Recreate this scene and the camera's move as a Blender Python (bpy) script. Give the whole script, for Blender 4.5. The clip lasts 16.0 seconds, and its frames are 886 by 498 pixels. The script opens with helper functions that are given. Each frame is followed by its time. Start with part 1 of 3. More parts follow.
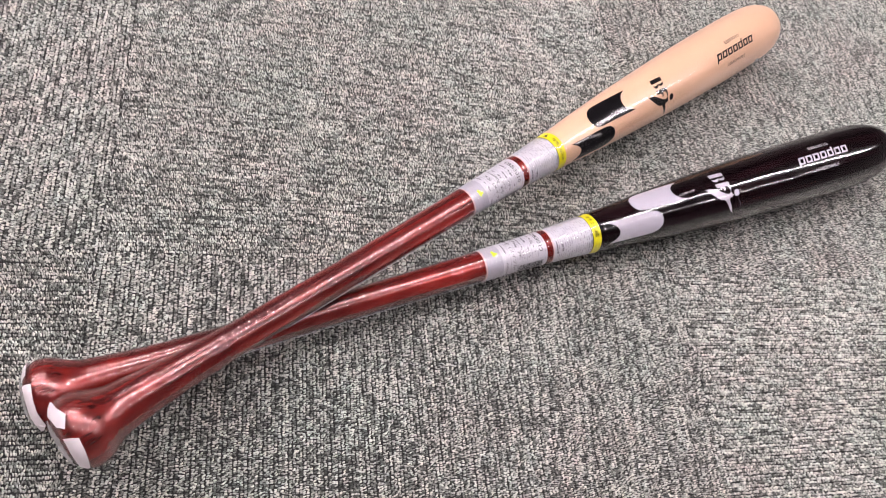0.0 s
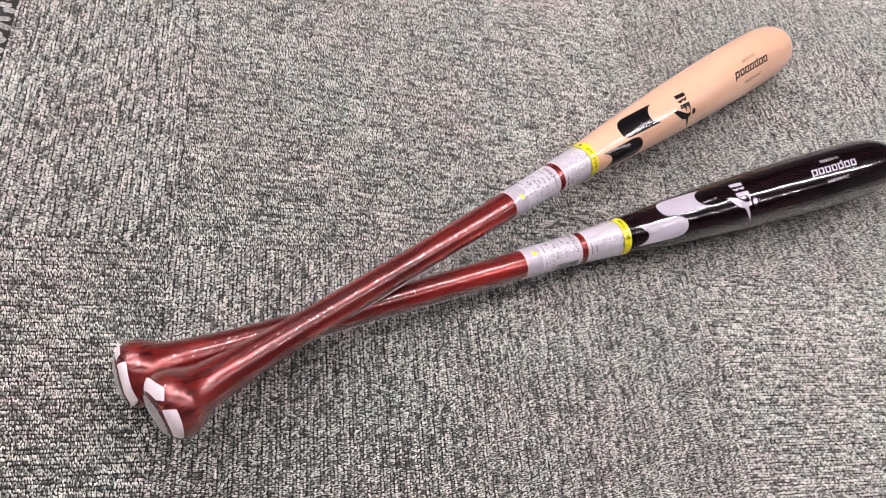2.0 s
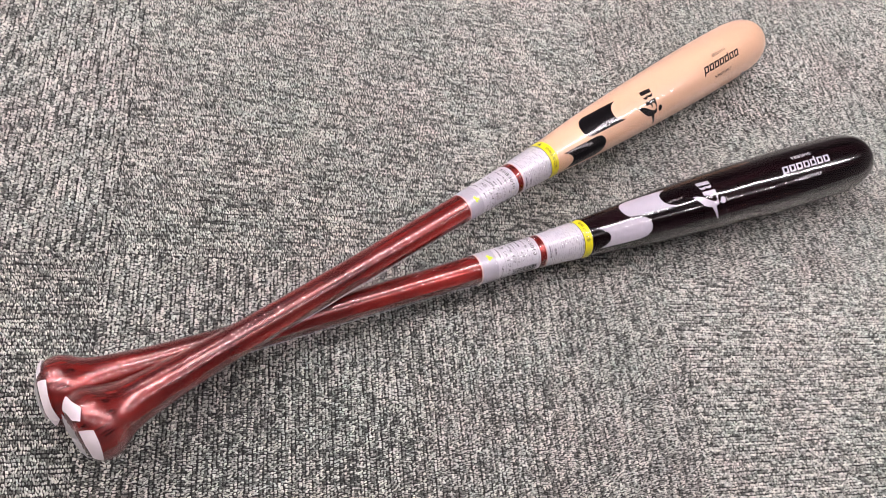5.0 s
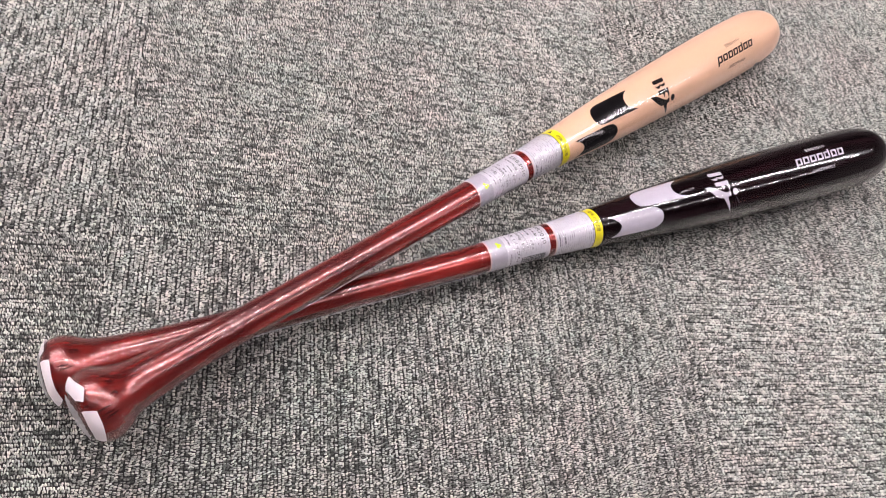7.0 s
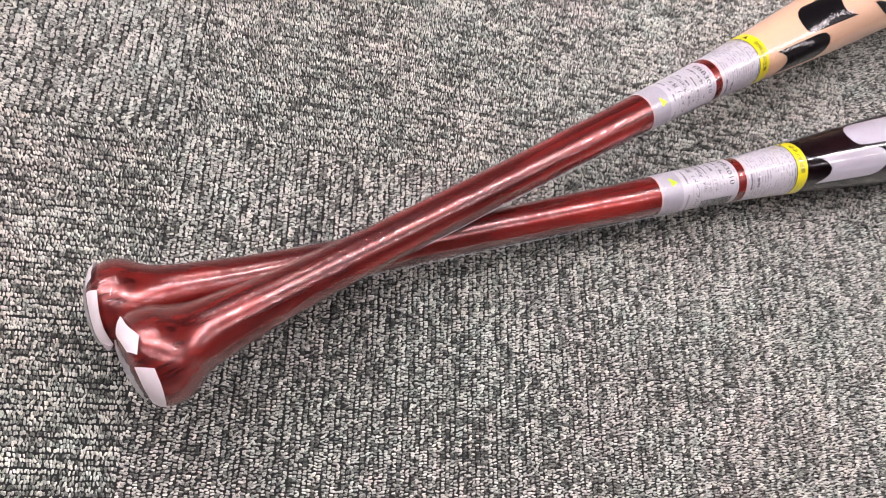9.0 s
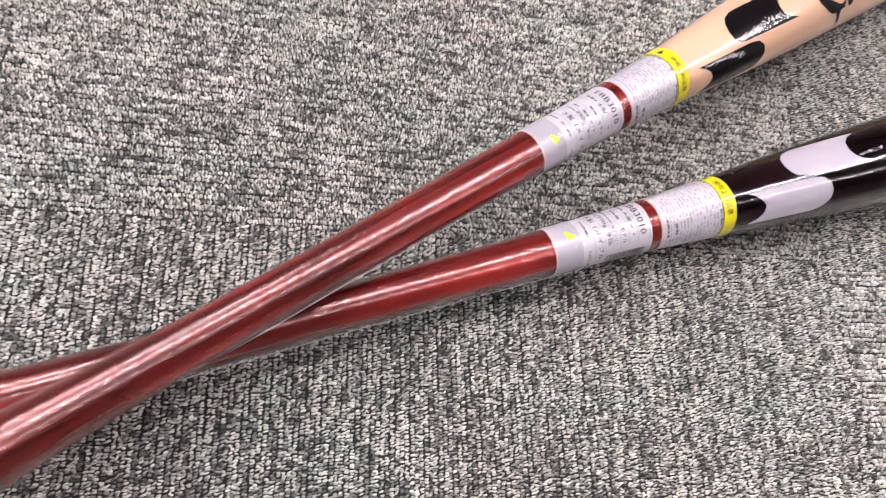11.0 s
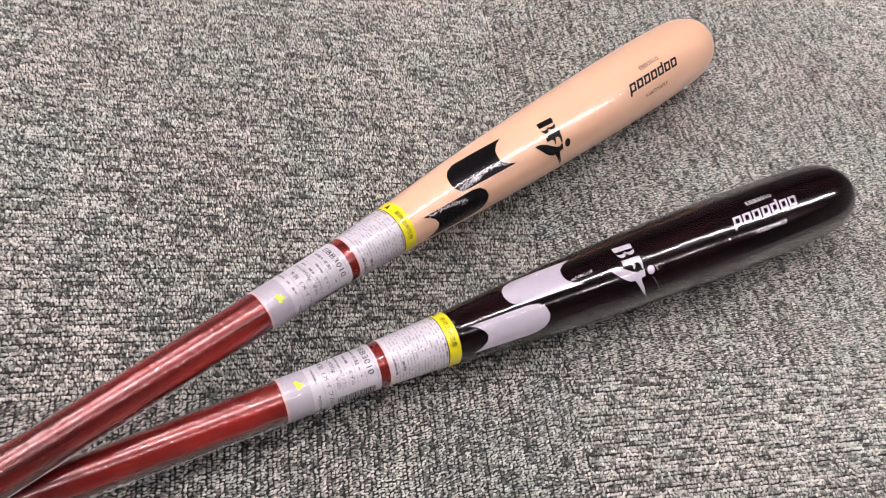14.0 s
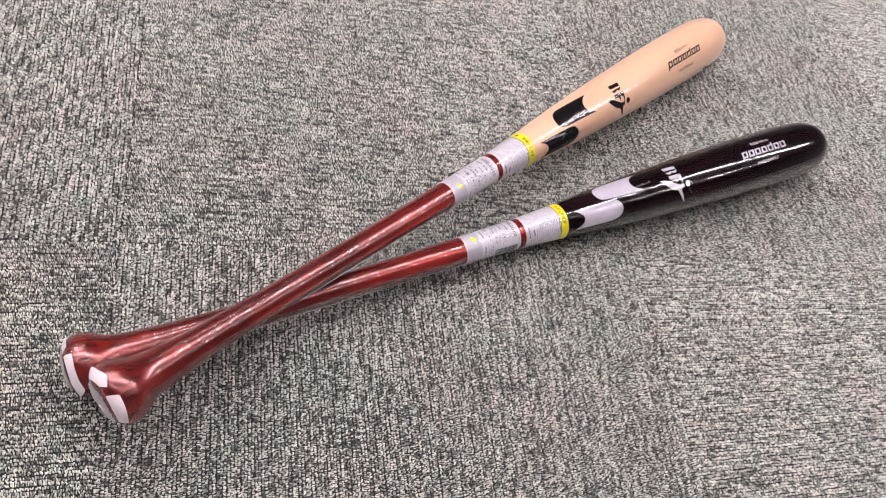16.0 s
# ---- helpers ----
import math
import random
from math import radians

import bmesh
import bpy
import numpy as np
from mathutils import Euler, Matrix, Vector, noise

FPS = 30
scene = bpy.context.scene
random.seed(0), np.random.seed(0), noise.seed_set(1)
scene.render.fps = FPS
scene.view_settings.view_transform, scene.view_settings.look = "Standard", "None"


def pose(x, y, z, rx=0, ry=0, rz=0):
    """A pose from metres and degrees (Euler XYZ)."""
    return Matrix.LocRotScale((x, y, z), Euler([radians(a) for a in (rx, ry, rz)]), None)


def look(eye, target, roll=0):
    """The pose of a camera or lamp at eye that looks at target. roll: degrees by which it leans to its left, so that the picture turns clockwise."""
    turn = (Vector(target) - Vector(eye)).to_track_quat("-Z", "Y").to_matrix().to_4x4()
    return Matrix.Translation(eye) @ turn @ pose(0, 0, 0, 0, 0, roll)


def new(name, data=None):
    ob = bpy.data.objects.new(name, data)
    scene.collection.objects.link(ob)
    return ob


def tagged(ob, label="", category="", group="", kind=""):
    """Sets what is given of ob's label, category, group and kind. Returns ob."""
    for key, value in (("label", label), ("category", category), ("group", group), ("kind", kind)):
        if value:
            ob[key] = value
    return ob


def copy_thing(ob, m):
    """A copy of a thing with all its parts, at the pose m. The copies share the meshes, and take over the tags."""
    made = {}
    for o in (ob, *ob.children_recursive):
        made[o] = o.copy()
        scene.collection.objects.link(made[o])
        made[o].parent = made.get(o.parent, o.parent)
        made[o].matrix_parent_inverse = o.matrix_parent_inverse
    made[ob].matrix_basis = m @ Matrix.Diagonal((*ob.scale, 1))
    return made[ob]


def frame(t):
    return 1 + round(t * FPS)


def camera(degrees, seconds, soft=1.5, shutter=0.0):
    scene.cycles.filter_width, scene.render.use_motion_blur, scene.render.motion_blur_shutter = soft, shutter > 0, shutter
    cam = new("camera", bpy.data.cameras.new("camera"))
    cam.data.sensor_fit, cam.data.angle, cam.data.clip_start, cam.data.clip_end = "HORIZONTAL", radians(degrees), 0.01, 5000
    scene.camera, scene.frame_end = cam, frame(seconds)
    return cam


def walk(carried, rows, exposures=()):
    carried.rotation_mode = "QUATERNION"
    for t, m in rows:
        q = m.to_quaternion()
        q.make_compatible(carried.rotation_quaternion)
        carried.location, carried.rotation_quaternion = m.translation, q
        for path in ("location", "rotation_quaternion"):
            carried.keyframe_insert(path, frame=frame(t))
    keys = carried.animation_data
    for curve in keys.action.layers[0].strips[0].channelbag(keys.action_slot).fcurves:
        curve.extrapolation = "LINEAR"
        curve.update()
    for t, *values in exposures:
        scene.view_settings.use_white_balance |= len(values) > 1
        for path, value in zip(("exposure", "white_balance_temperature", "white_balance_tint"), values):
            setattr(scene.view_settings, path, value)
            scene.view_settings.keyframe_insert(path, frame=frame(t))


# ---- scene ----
PATH = [
    (0, (0.0569, -0.4535, 0.4870), (0.0428, 0.0919, -0.3510), 28.99),
    (0.5, (0.0735, -0.4344, 0.4875), (0.0565, 0.1093, -0.3517), 28.88),
    (1, (0.0763, -0.4382, 0.4966), (0.0550, 0.1106, -0.3391), 28.81),
    (1.5, (0.0445, -0.4802, 0.4989), (0.0263, 0.0733, -0.3337), 29.38),
    (2, (0.0247, -0.5027, 0.5051), (0.0118, 0.0584, -0.3226), 30.00),
    (2.5, (0.0367, -0.4959, 0.5065), (0.0335, 0.0708, -0.3174), 30.62),
    (3, (0.0428, -0.4817, 0.5030), (0.0447, 0.0850, -0.3209), 30.69),
    (3.5, (0.0500, -0.4700, 0.5019), (0.0468, 0.0956, -0.3228), 29.86),
    (4, (0.0580, -0.4672, 0.5028), (0.0507, 0.0954, -0.3239), 29.49),
    (4.5, (0.0572, -0.4688, 0.5023), (0.0443, 0.0921, -0.3255), 29.11),
    (7, (0.0564, -0.4721, 0.4907), (0.0433, 0.0804, -0.3427), 30.05),
    (7.5, (0.0480, -0.4767, 0.4902), (0.0291, 0.0649, -0.3502), 30.41),
    (8, (0.0272, -0.4702, 0.4505), (-0.0025, 0.0430, -0.4073), 30.71),
    (8.2, (0.0205, -0.4632, 0.4328), (-0.0122, 0.0379, -0.4320), 31.00),
    (10.3, (0.0061, -0.3779, 0.3208), (-0.0219, -0.0074, -0.6076), 31.97),
    (10.5, (0.0155, -0.3665, 0.3264), (-0.0124, 0.0157, -0.5972), 31.45),
    (11, (0.0421, -0.3290, 0.3399), (0.0238, 0.0970, -0.5646), 31.28),
    (11.5, (0.0707, -0.2964, 0.3562), (0.0574, 0.1677, -0.5295), 30.46),
    (12, (0.0882, -0.2692, 0.3711), (0.0832, 0.2363, -0.4917), 29.99),
    (12.5, (0.1025, -0.2595, 0.3830), (0.1008, 0.2754, -0.4620), 29.18),
    (13, (0.1217, -0.2500, 0.3988), (0.1215, 0.3054, -0.4327), 28.58),
    (13.5, (0.1287, -0.2523, 0.3999), (0.1252, 0.3130, -0.4250), 27.93),
    (14, (0.1225, -0.2717, 0.4190), (0.1187, 0.2899, -0.4084), 28.03),
    (14.5, (0.1038, -0.3581, 0.4581), (0.0988, 0.1985, -0.3727), 28.17),
    (15, (0.0860, -0.4352, 0.4901), (0.0840, 0.1235, -0.3392), 28.57),
    (15.5, (0.0685, -0.4906, 0.5182), (0.0697, 0.0760, -0.3058), 28.88),
    (16, (0.0651, -0.5128, 0.5271), (0.0671, 0.0653, -0.2889), 28.95),
]
cam = camera(65.56, 16.0, soft=0.6, shutter=0.2)
walk(cam, [(t, look(eye, target, roll)) for t, eye, target, roll in PATH],
     ((0, 0.0, 6500, 10), (8, 0.0, 6500, 10), (10.5, 0.15, 6500, 10), (11.5, 0.03, 6530, 10), (12, -0.05, 6600, 10), (13, -0.12, 6680, 10), (14, -0.12, 6600, 10), (15, -0.05, 6500, 10), (16, -0.05, 6500, 10)))

# ---- light: an office with rows of ceiling lamps ----
world = bpy.data.worlds.new("room_world")
scene.world = world
world.use_nodes = True
world.node_tree.nodes["Background"].inputs[0].default_value = (0.02, 0.02, 0.022, 1)
scene.view_settings.exposure = EXPOSURE = 0.0

ROOM_TURN = radians(32.2)          # carpet grid, walls and lamp rows share this direction
CEILING = 2.5
ROOM_U, ROOM_V = (-5.0, 5.6), (-2.6, 4.2)
# rows of lamps: place across the room, start along it, number of lamps, width of the diffuser, share of the full output
# the third row is unseen, added to bring fill light from the north-west
LAMP_ROWS = ((0.40, -3.4, 7, 0.22, 1.0), (-0.78, -2.2, 6, 0.10, 0.7), (1.60, -3.2, 3, 0.80, 0.4))
LAMP_POWER = 29.3


def room(u, v, z=0.0):
    """World place of a point given along and across the carpet grid."""
    c, s = math.cos(ROOM_TURN), math.sin(ROOM_TURN)
    return Vector((c * u - s * v, s * u + c * v, z))


def room_pose(u, v, z=0.0, turn=0.0):
    return Matrix.Translation(room(u, v, z)) @ Matrix.Rotation(ROOM_TURN + turn, 4, "Z")


# ---- materials ----
def material(name):
    mat = bpy.data.materials.new(name)
    mat.use_nodes = True
    nt = mat.node_tree
    return mat, nt, nt.nodes["Principled BSDF"]


def node(nt, kind, **values):
    n = nt.nodes.new(kind)
    for key, value in values.items():
        n.inputs[key.replace("_", " ")].default_value = value
    return n


def ramp(nt, fac, *stops):
    n = nt.nodes.new("ShaderNodeValToRGB")
    els = n.color_ramp.elements
    while len(els) < len(stops):
        els.new(0.5)
    for el, (at, colour) in zip(els, stops):
        el.position, el.color = at, (*colour, 1)
    nt.links.new(fac, n.inputs[0])
    return n


def mapped(nt, scale, coord="Object"):
    tc = nt.nodes.new("ShaderNodeTexCoord")
    mp = nt.nodes.new("ShaderNodeMapping")
    mp.inputs["Scale"].default_value = scale
    nt.links.new(tc.outputs[coord], mp.inputs[0])
    return mp


def noise_tex(nt, scale, freq, detail=3.0, coord="Object", rough=0.55):
    mp = mapped(nt, scale, coord)
    n = node(nt, "ShaderNodeTexNoise", Scale=freq, Detail=detail, Roughness=rough)
    nt.links.new(mp.outputs[0], n.inputs["Vector"])
    return n


def mixed(nt, fac, a, b, mode="MIX"):
    n = nt.nodes.new("ShaderNodeMix")
    n.data_type, n.blend_type = "RGBA", mode
    for value, key in ((fac, 0), (a, 6), (b, 7)):
        if hasattr(value, "is_output"):
            nt.links.new(value, n.inputs[key])
        else:
            n.inputs[key].default_value = value if key == 0 else (*value, 1)
    return n.outputs[2]


def bumped(nt, bsdf, height, strength, distance=0.001, into="Normal"):
    b = node(nt, "ShaderNodeBump", Strength=strength, Distance=distance)
    nt.links.new(height, b.inputs["Height"])
    nt.links.new(b.outputs[0], bsdf.inputs[into])


def wood(name, dark, light, streak, rough, shine, pores=0.0, sheen=0.0, blotch=(6, 14, 14), edge=0.16, varnish=0.0):
    """Turned wood under lacquer: long grain streaks, fine pores, a soft large drift in tone."""
    mat, nt, p = material(name)
    long = noise_tex(nt, (1.6, 130, 130), 1.0, 5)
    fine = noise_tex(nt, (14, 420, 420), 1.0, 3)
    drift = noise_tex(nt, blotch, 1.0, 3)
    tone = ramp(nt, long.outputs[0], (0.5 - edge, dark), (0.5 + edge, light)).outputs[0]
    tone = mixed(nt, 0.35, tone, ramp(nt, fine.outputs[0], (0.35, dark), (0.65, light)).outputs[0])
    tone = mixed(nt, ramp(nt, drift.outputs[0], (0.35, (0, 0, 0)), (0.7, (streak,) * 3)).outputs[0], tone, dark)
    nt.links.new(tone, p.inputs["Base Color"])
    p.inputs["Roughness"].default_value = rough
    p.inputs["Specular IOR Level"].default_value = shine
    p.inputs["Coat Weight"].default_value = varnish
    p.inputs["Coat Roughness"].default_value = 0.21
    p.inputs["Metallic"].default_value = sheen
    bumped(nt, p, fine.outputs[0], pores, 0.0004)
    return mat


def printed(name, colour, rough=0.4, vary=0.06, coat=0.0, shine=0.5):
    mat, nt, p = material(name)
    n = noise_tex(nt, (1, 1, 1), 160, 4)
    low = tuple(c * (1 - vary * 2) for c in colour)
    nt.links.new(ramp(nt, n.outputs[0], (0.3, low), (0.6, colour)).outputs[0], p.inputs["Base Color"])
    p.inputs["Roughness"].default_value = rough
    p.inputs["Coat Weight"].default_value = coat
    p.inputs["Specular IOR Level"].default_value = shine
    return mat


def paint(name, colour, rough=0.8):
    mat, nt, p = material(name)
    n = noise_tex(nt, (1, 1, 1), 3.0, 6)
    low = tuple(c * 0.93 for c in colour)
    nt.links.new(ramp(nt, n.outputs[0], (0.35, low), (0.65, colour)).outputs[0], p.inputs["Base Color"])
    p.inputs["Roughness"].default_value = rough
    g = noise_tex(nt, (1, 1, 1), 220, 2)
    bumped(nt, p, g.outputs[0], 0.15)
    return mat


def clear_film(name, tint, veil, gloss_rough=0.08):
    """Thin clear wrap: see-through, with a mirror gloss that grows at grazing angles."""
    mat, nt, p = material(name)
    nt.nodes.remove(p)
    out = nt.nodes["Material Output"]
    thru = nt.nodes.new("ShaderNodeBsdfTransparent")
    thru.inputs[0].default_value = (*tint, 1)
    gloss = nt.nodes.new("ShaderNodeBsdfGlossy")
    gloss.inputs["Roughness"].default_value = gloss_rough
    dull = nt.nodes.new("ShaderNodeBsdfDiffuse")
    dull.inputs[0].default_value = (0.8, 0.8, 0.82, 1)
    wr = noise_tex(nt, (1.2, 190, 190), 1.0, 3)
    b = node(nt, "ShaderNodeBump", Strength=0.14, Distance=0.0006)
    nt.links.new(wr.outputs[0], b.inputs["Height"])
    creases = noise_tex(nt, (1, 1, 1), 45, 3)
    split = nt.nodes.new("ShaderNodeSeparateXYZ")
    nt.links.new(nt.nodes["Texture Coordinate"].outputs["Object"], split.inputs[0])
    fade = nt.nodes.new("ShaderNodeMapRange")          # the film is creased over the knob, tight elsewhere
    for key, value in ((1, 0.018), (2, 0.004), (3, 0.0), (4, 0.5)):
        fade.inputs[key].default_value = value
    nt.links.new(split.outputs[0], fade.inputs[0])
    haze_out = nt.nodes.new("ShaderNodeMapRange")      # looser and duller round the handle than on the barrel
    for key, value in ((1, 0.30), (2, 0.44), (3, gloss_rough + 0.11), (4, gloss_rough)):
        haze_out.inputs[key].default_value = value
    nt.links.new(split.outputs[0], haze_out.inputs[0])
    slack = nt.nodes.new("ShaderNodeMapRange")         # slack and cloudy over the knob
    for key, value in ((1, 0.018), (2, 0.0), (3, 0.0), (4, 0.05)):
        slack.inputs[key].default_value = value
    nt.links.new(split.outputs[0], slack.inputs[0])
    total = nt.nodes.new("ShaderNodeMath")
    nt.links.new(haze_out.outputs[0], total.inputs[0])
    nt.links.new(slack.outputs[0], total.inputs[1])
    nt.links.new(total.outputs[0], gloss.inputs["Roughness"])
    c = node(nt, "ShaderNodeBump", Distance=0.002)
    nt.links.new(fade.outputs[0], c.inputs["Strength"])
    nt.links.new(creases.outputs[0], c.inputs["Height"])
    nt.links.new(b.outputs[0], c.inputs["Normal"])
    nt.links.new(c.outputs[0], gloss.inputs["Normal"])
    fr = node(nt, "ShaderNodeFresnel", IOR=1.50)
    haze = nt.nodes.new("ShaderNodeMixShader")
    haze.inputs[0].default_value = veil
    nt.links.new(thru.outputs[0], haze.inputs[1])
    nt.links.new(dull.outputs[0], haze.inputs[2])
    mix = nt.nodes.new("ShaderNodeMixShader")
    cap = nt.nodes.new("ShaderNodeMath")
    cap.operation = "MINIMUM"
    cap.inputs[1].default_value = 0.16
    nt.links.new(fr.outputs[0], cap.inputs[0])
    nt.links.new(cap.outputs[0], mix.inputs[0])
    nt.links.new(haze.outputs[0], mix.inputs[1])
    nt.links.new(gloss.outputs[0], mix.inputs[2])
    nt.links.new(mix.outputs[0], out.inputs[0])
    return mat


def carpet_yarn():
    """Heathered loop pile: every loop carries its own yarn tone, mottled by strands of lighter and darker fibre."""
    mat, nt, p = material("carpet_yarn")
    at = nt.nodes.new("ShaderNodeAttribute")
    at.attribute_name = "yarn"
    strand = noise_tex(nt, (1300, 640, 700), 1.0, 3, rough=0.72)
    blend = nt.nodes.new("ShaderNodeMath")
    blend.operation = "MULTIPLY_ADD"
    blend.inputs[1].default_value = 1.25
    nt.links.new(strand.outputs[0], blend.inputs[0])
    shift = nt.nodes.new("ShaderNodeMath")
    shift.operation = "SUBTRACT"
    shift.inputs[1].default_value = 0.625
    nt.links.new(at.outputs["Fac"], shift.inputs[0])
    nt.links.new(shift.outputs[0], blend.inputs[2])
    tone = ramp(nt, blend.outputs[0], (0.10, (0.060, 0.061, 0.058)), (0.38, (0.19, 0.19, 0.182)), (0.62, (0.545, 0.53, 0.507)), (0.92, (0.80, 0.775, 0.74))).outputs[0]
    big = noise_tex(nt, (1, 1, 1), 9.0, 3)
    hue = ramp(nt, big.outputs[0], (0.35, (0.94, 1.0, 0.97)), (0.65, (1.0, 0.975, 0.96))).outputs[0]
    dye = noise_tex(nt, (60, 110, 60), 1.0, 2)
    tint = ramp(nt, dye.outputs[0], (0.30, (0.95, 1.0, 0.99)), (0.48, (1.0, 1.0, 0.985)), (0.58, (1.0, 0.99, 0.975)), (0.74, (1.0, 0.94, 0.925))).outputs[0]
    tone = mixed(nt, 1.0, mixed(nt, 1.0, tone, hue, "MULTIPLY"), tint, "MULTIPLY")
    nt.links.new(tone, p.inputs["Base Color"])
    p.inputs["Roughness"].default_value = 0.95
    p.inputs["Specular IOR Level"].default_value = 0.15
    p.inputs["Sheen Weight"].default_value = 0.15
    bumped(nt, p, strand.outputs[0], 0.5, 0.0006)
    return mat


def lamp_glow(name, strength):
    mat, nt, p = material(name)
    p.inputs["Base Color"].default_value = (0.9, 0.9, 0.9, 1)
    p.inputs["Emission Color"].default_value = (1.0, 0.905, 0.945, 1)
    p.inputs["Emission Strength"].default_value = strength
    return mat


M_RED = wood("stained_red_brown", (0.082, 0.0048, 0.0048), (0.480, 0.0350, 0.0270), 0.75, 0.27, 0.5, 0.0, 0.50, (18, 40, 40), 0.11, 0.62)
M_MAPLE = wood("natural_maple", (0.76, 0.48, 0.315), (0.81, 0.525, 0.355), 0.25, 0.32, 0.5)
M_BLACK = wood("black_lacquer", (0.0008, 0.0007, 0.001), (0.020, 0.0062, 0.0088), 0.9, 0.13, 0.30, 0.0, 0.0, (6, 30, 30), 0.09)
M_PAPER = printed("label_paper", (0.61, 0.59, 0.64), 0.35, 0.03)
M_PAPER_GREY = printed("label_grey", (0.45, 0.43, 0.49), 0.35, 0.03)
M_EDGE = printed("label_edge", (0.72, 0.50, 0.48), 0.4, 0.05)
M_YELLOW = printed("warning_yellow", (0.82, 0.74, 0.01), 0.35, 0.03)
M_INK = printed("black_ink", (0.02, 0.02, 0.026), 0.35, 0.1, 0.0, 0.15)
M_GREY_INK = printed("grey_ink", (0.36, 0.34, 0.40), 0.5, 0.1)
M_PALE_INK = printed("white_ink", (0.80, 0.77, 0.80), 0.4, 0.02)
M_DARK_INK = printed("brown_black_ink", (0.06, 0.045, 0.042), 0.4, 0.1, 0.0, 0.15)
M_SOFT_INK = printed("soft_grey_ink", (0.20, 0.19, 0.22), 0.4, 0.2, 0.0, 0.2)
M_FOIL_BLACK = printed("black_foil", (0.006, 0.005, 0.006), 0.3, 0.1, 0.0, 0.08)
M_FOIL_SILVER = printed("silver_foil", (0.52, 0.49, 0.56), 0.30, 0.04, 0.4)
M_LIME = printed("lime_mark", (0.62, 0.80, 0.03), 0.4, 0.05)
M_STICKER = printed("white_sticker", (0.74, 0.66, 0.69), 0.4, 0.04)
M_SCRATCH = printed("pale_stroke", (0.84, 0.80, 0.82), 0.3, 0.05)
M_FILM = clear_film("shrink_film", (0.985, 0.98, 0.985), 0.0)
M_FILM_LOOSE = clear_film("loose_shrink_film", (0.985, 0.98, 0.985), 0.0, 0.12)
M_FILM_EDGE = clear_film("film_edge", (0.94, 0.94, 0.95), 0.30, 0.12)
M_SEAM = clear_film("film_weld", (0.95, 0.95, 0.96), 0.60, 0.12)
M_SLIT = printed("film_slit", (0.30, 0.11, 0.08), 0.3, 0.02)
# near black, so that its colour deepens the shade in gaps between loops
M_BACKING = paint("carpet_backing", (0.013, 0.013, 0.0125), 0.95)
M_YARN = carpet_yarn()
M_WALL = paint("wall_paint", (0.26, 0.25, 0.245))
M_CEIL = paint("ceiling_board", (0.19, 0.187, 0.183))
M_STEEL = paint("white_steel", (0.78, 0.78, 0.77), 0.4)
M_GLOW = {share: lamp_glow("diffuser_glow", LAMP_POWER * share) for share in (1.0, 0.7, 0.4)}


# ---- mesh helpers ----
def part(name, bm, mat, parent=None, label="", smooth=False):
    """Link a bmesh as one mesh object under a thing or a part."""
    me = bpy.data.meshes.new(name)
    if smooth:
        for face in bm.faces:
            face.smooth = True
    bm.to_mesh(me)
    bm.free()
    me.materials.append(mat)
    ob = new(name, me)
    ob.parent = parent
    if label:
        tagged(ob, label)
    return ob


def box(bm, x0, x1, y0, y1, z0, z1):
    vs = [bm.verts.new((x, y, z)) for z in (z0, z1) for y in (y0, y1) for x in (x0, x1)]
    for a, b, c, d in ((0, 2, 3, 1), (4, 5, 7, 6), (0, 1, 5, 4), (2, 6, 7, 3), (0, 4, 6, 2), (1, 3, 7, 5)):
        bm.faces.new((vs[a], vs[b], vs[c], vs[d]))
    return bm


# ---- the room ----
def slab(name, label, u0, u1, v0, v1, z0, z1, mat):
    ob = part(name, box(bmesh.new(), u0, u1, v0, v1, z0, z1), mat)
    ob.matrix_world = room_pose(0, 0)
    return tagged(ob, label, name.split("_")[0], kind="structure")


slab("wall_north", "plain grey painted office wall", ROOM_U[0] - 0.12, ROOM_U[1] + 0.12, ROOM_V[1], ROOM_V[1] + 0.12, -0.05, CEILING, M_WALL)
slab("wall_south", "plain grey painted office wall", ROOM_U[0] - 0.12, ROOM_U[1] + 0.12, ROOM_V[0] - 0.12, ROOM_V[0], -0.05, CEILING, M_WALL)
slab("wall_east", "plain grey painted office wall", ROOM_U[1], ROOM_U[1] + 0.12, ROOM_V[0], ROOM_V[1], -0.05, CEILING, M_WALL)
slab("wall_west", "plain grey painted office wall", ROOM_U[0] - 0.12, ROOM_U[0], ROOM_V[0], ROOM_V[1], -0.05, CEILING, M_WALL)
slab("ceiling", "plain grey ceiling board over the carpet", ROOM_U[0] - 0.12, ROOM_U[1] + 0.12, ROOM_V[0] - 0.12, ROOM_V[1] + 0.12, CEILING, CEILING + 0.1, M_CEIL)
floor = slab("floor", "backing under grey heathered loop-pile carpet tiles, near black for the shade between loops", ROOM_U[0], ROOM_U[1], ROOM_V[0], ROOM_V[1], -0.05, -0.0019, M_BACKING)


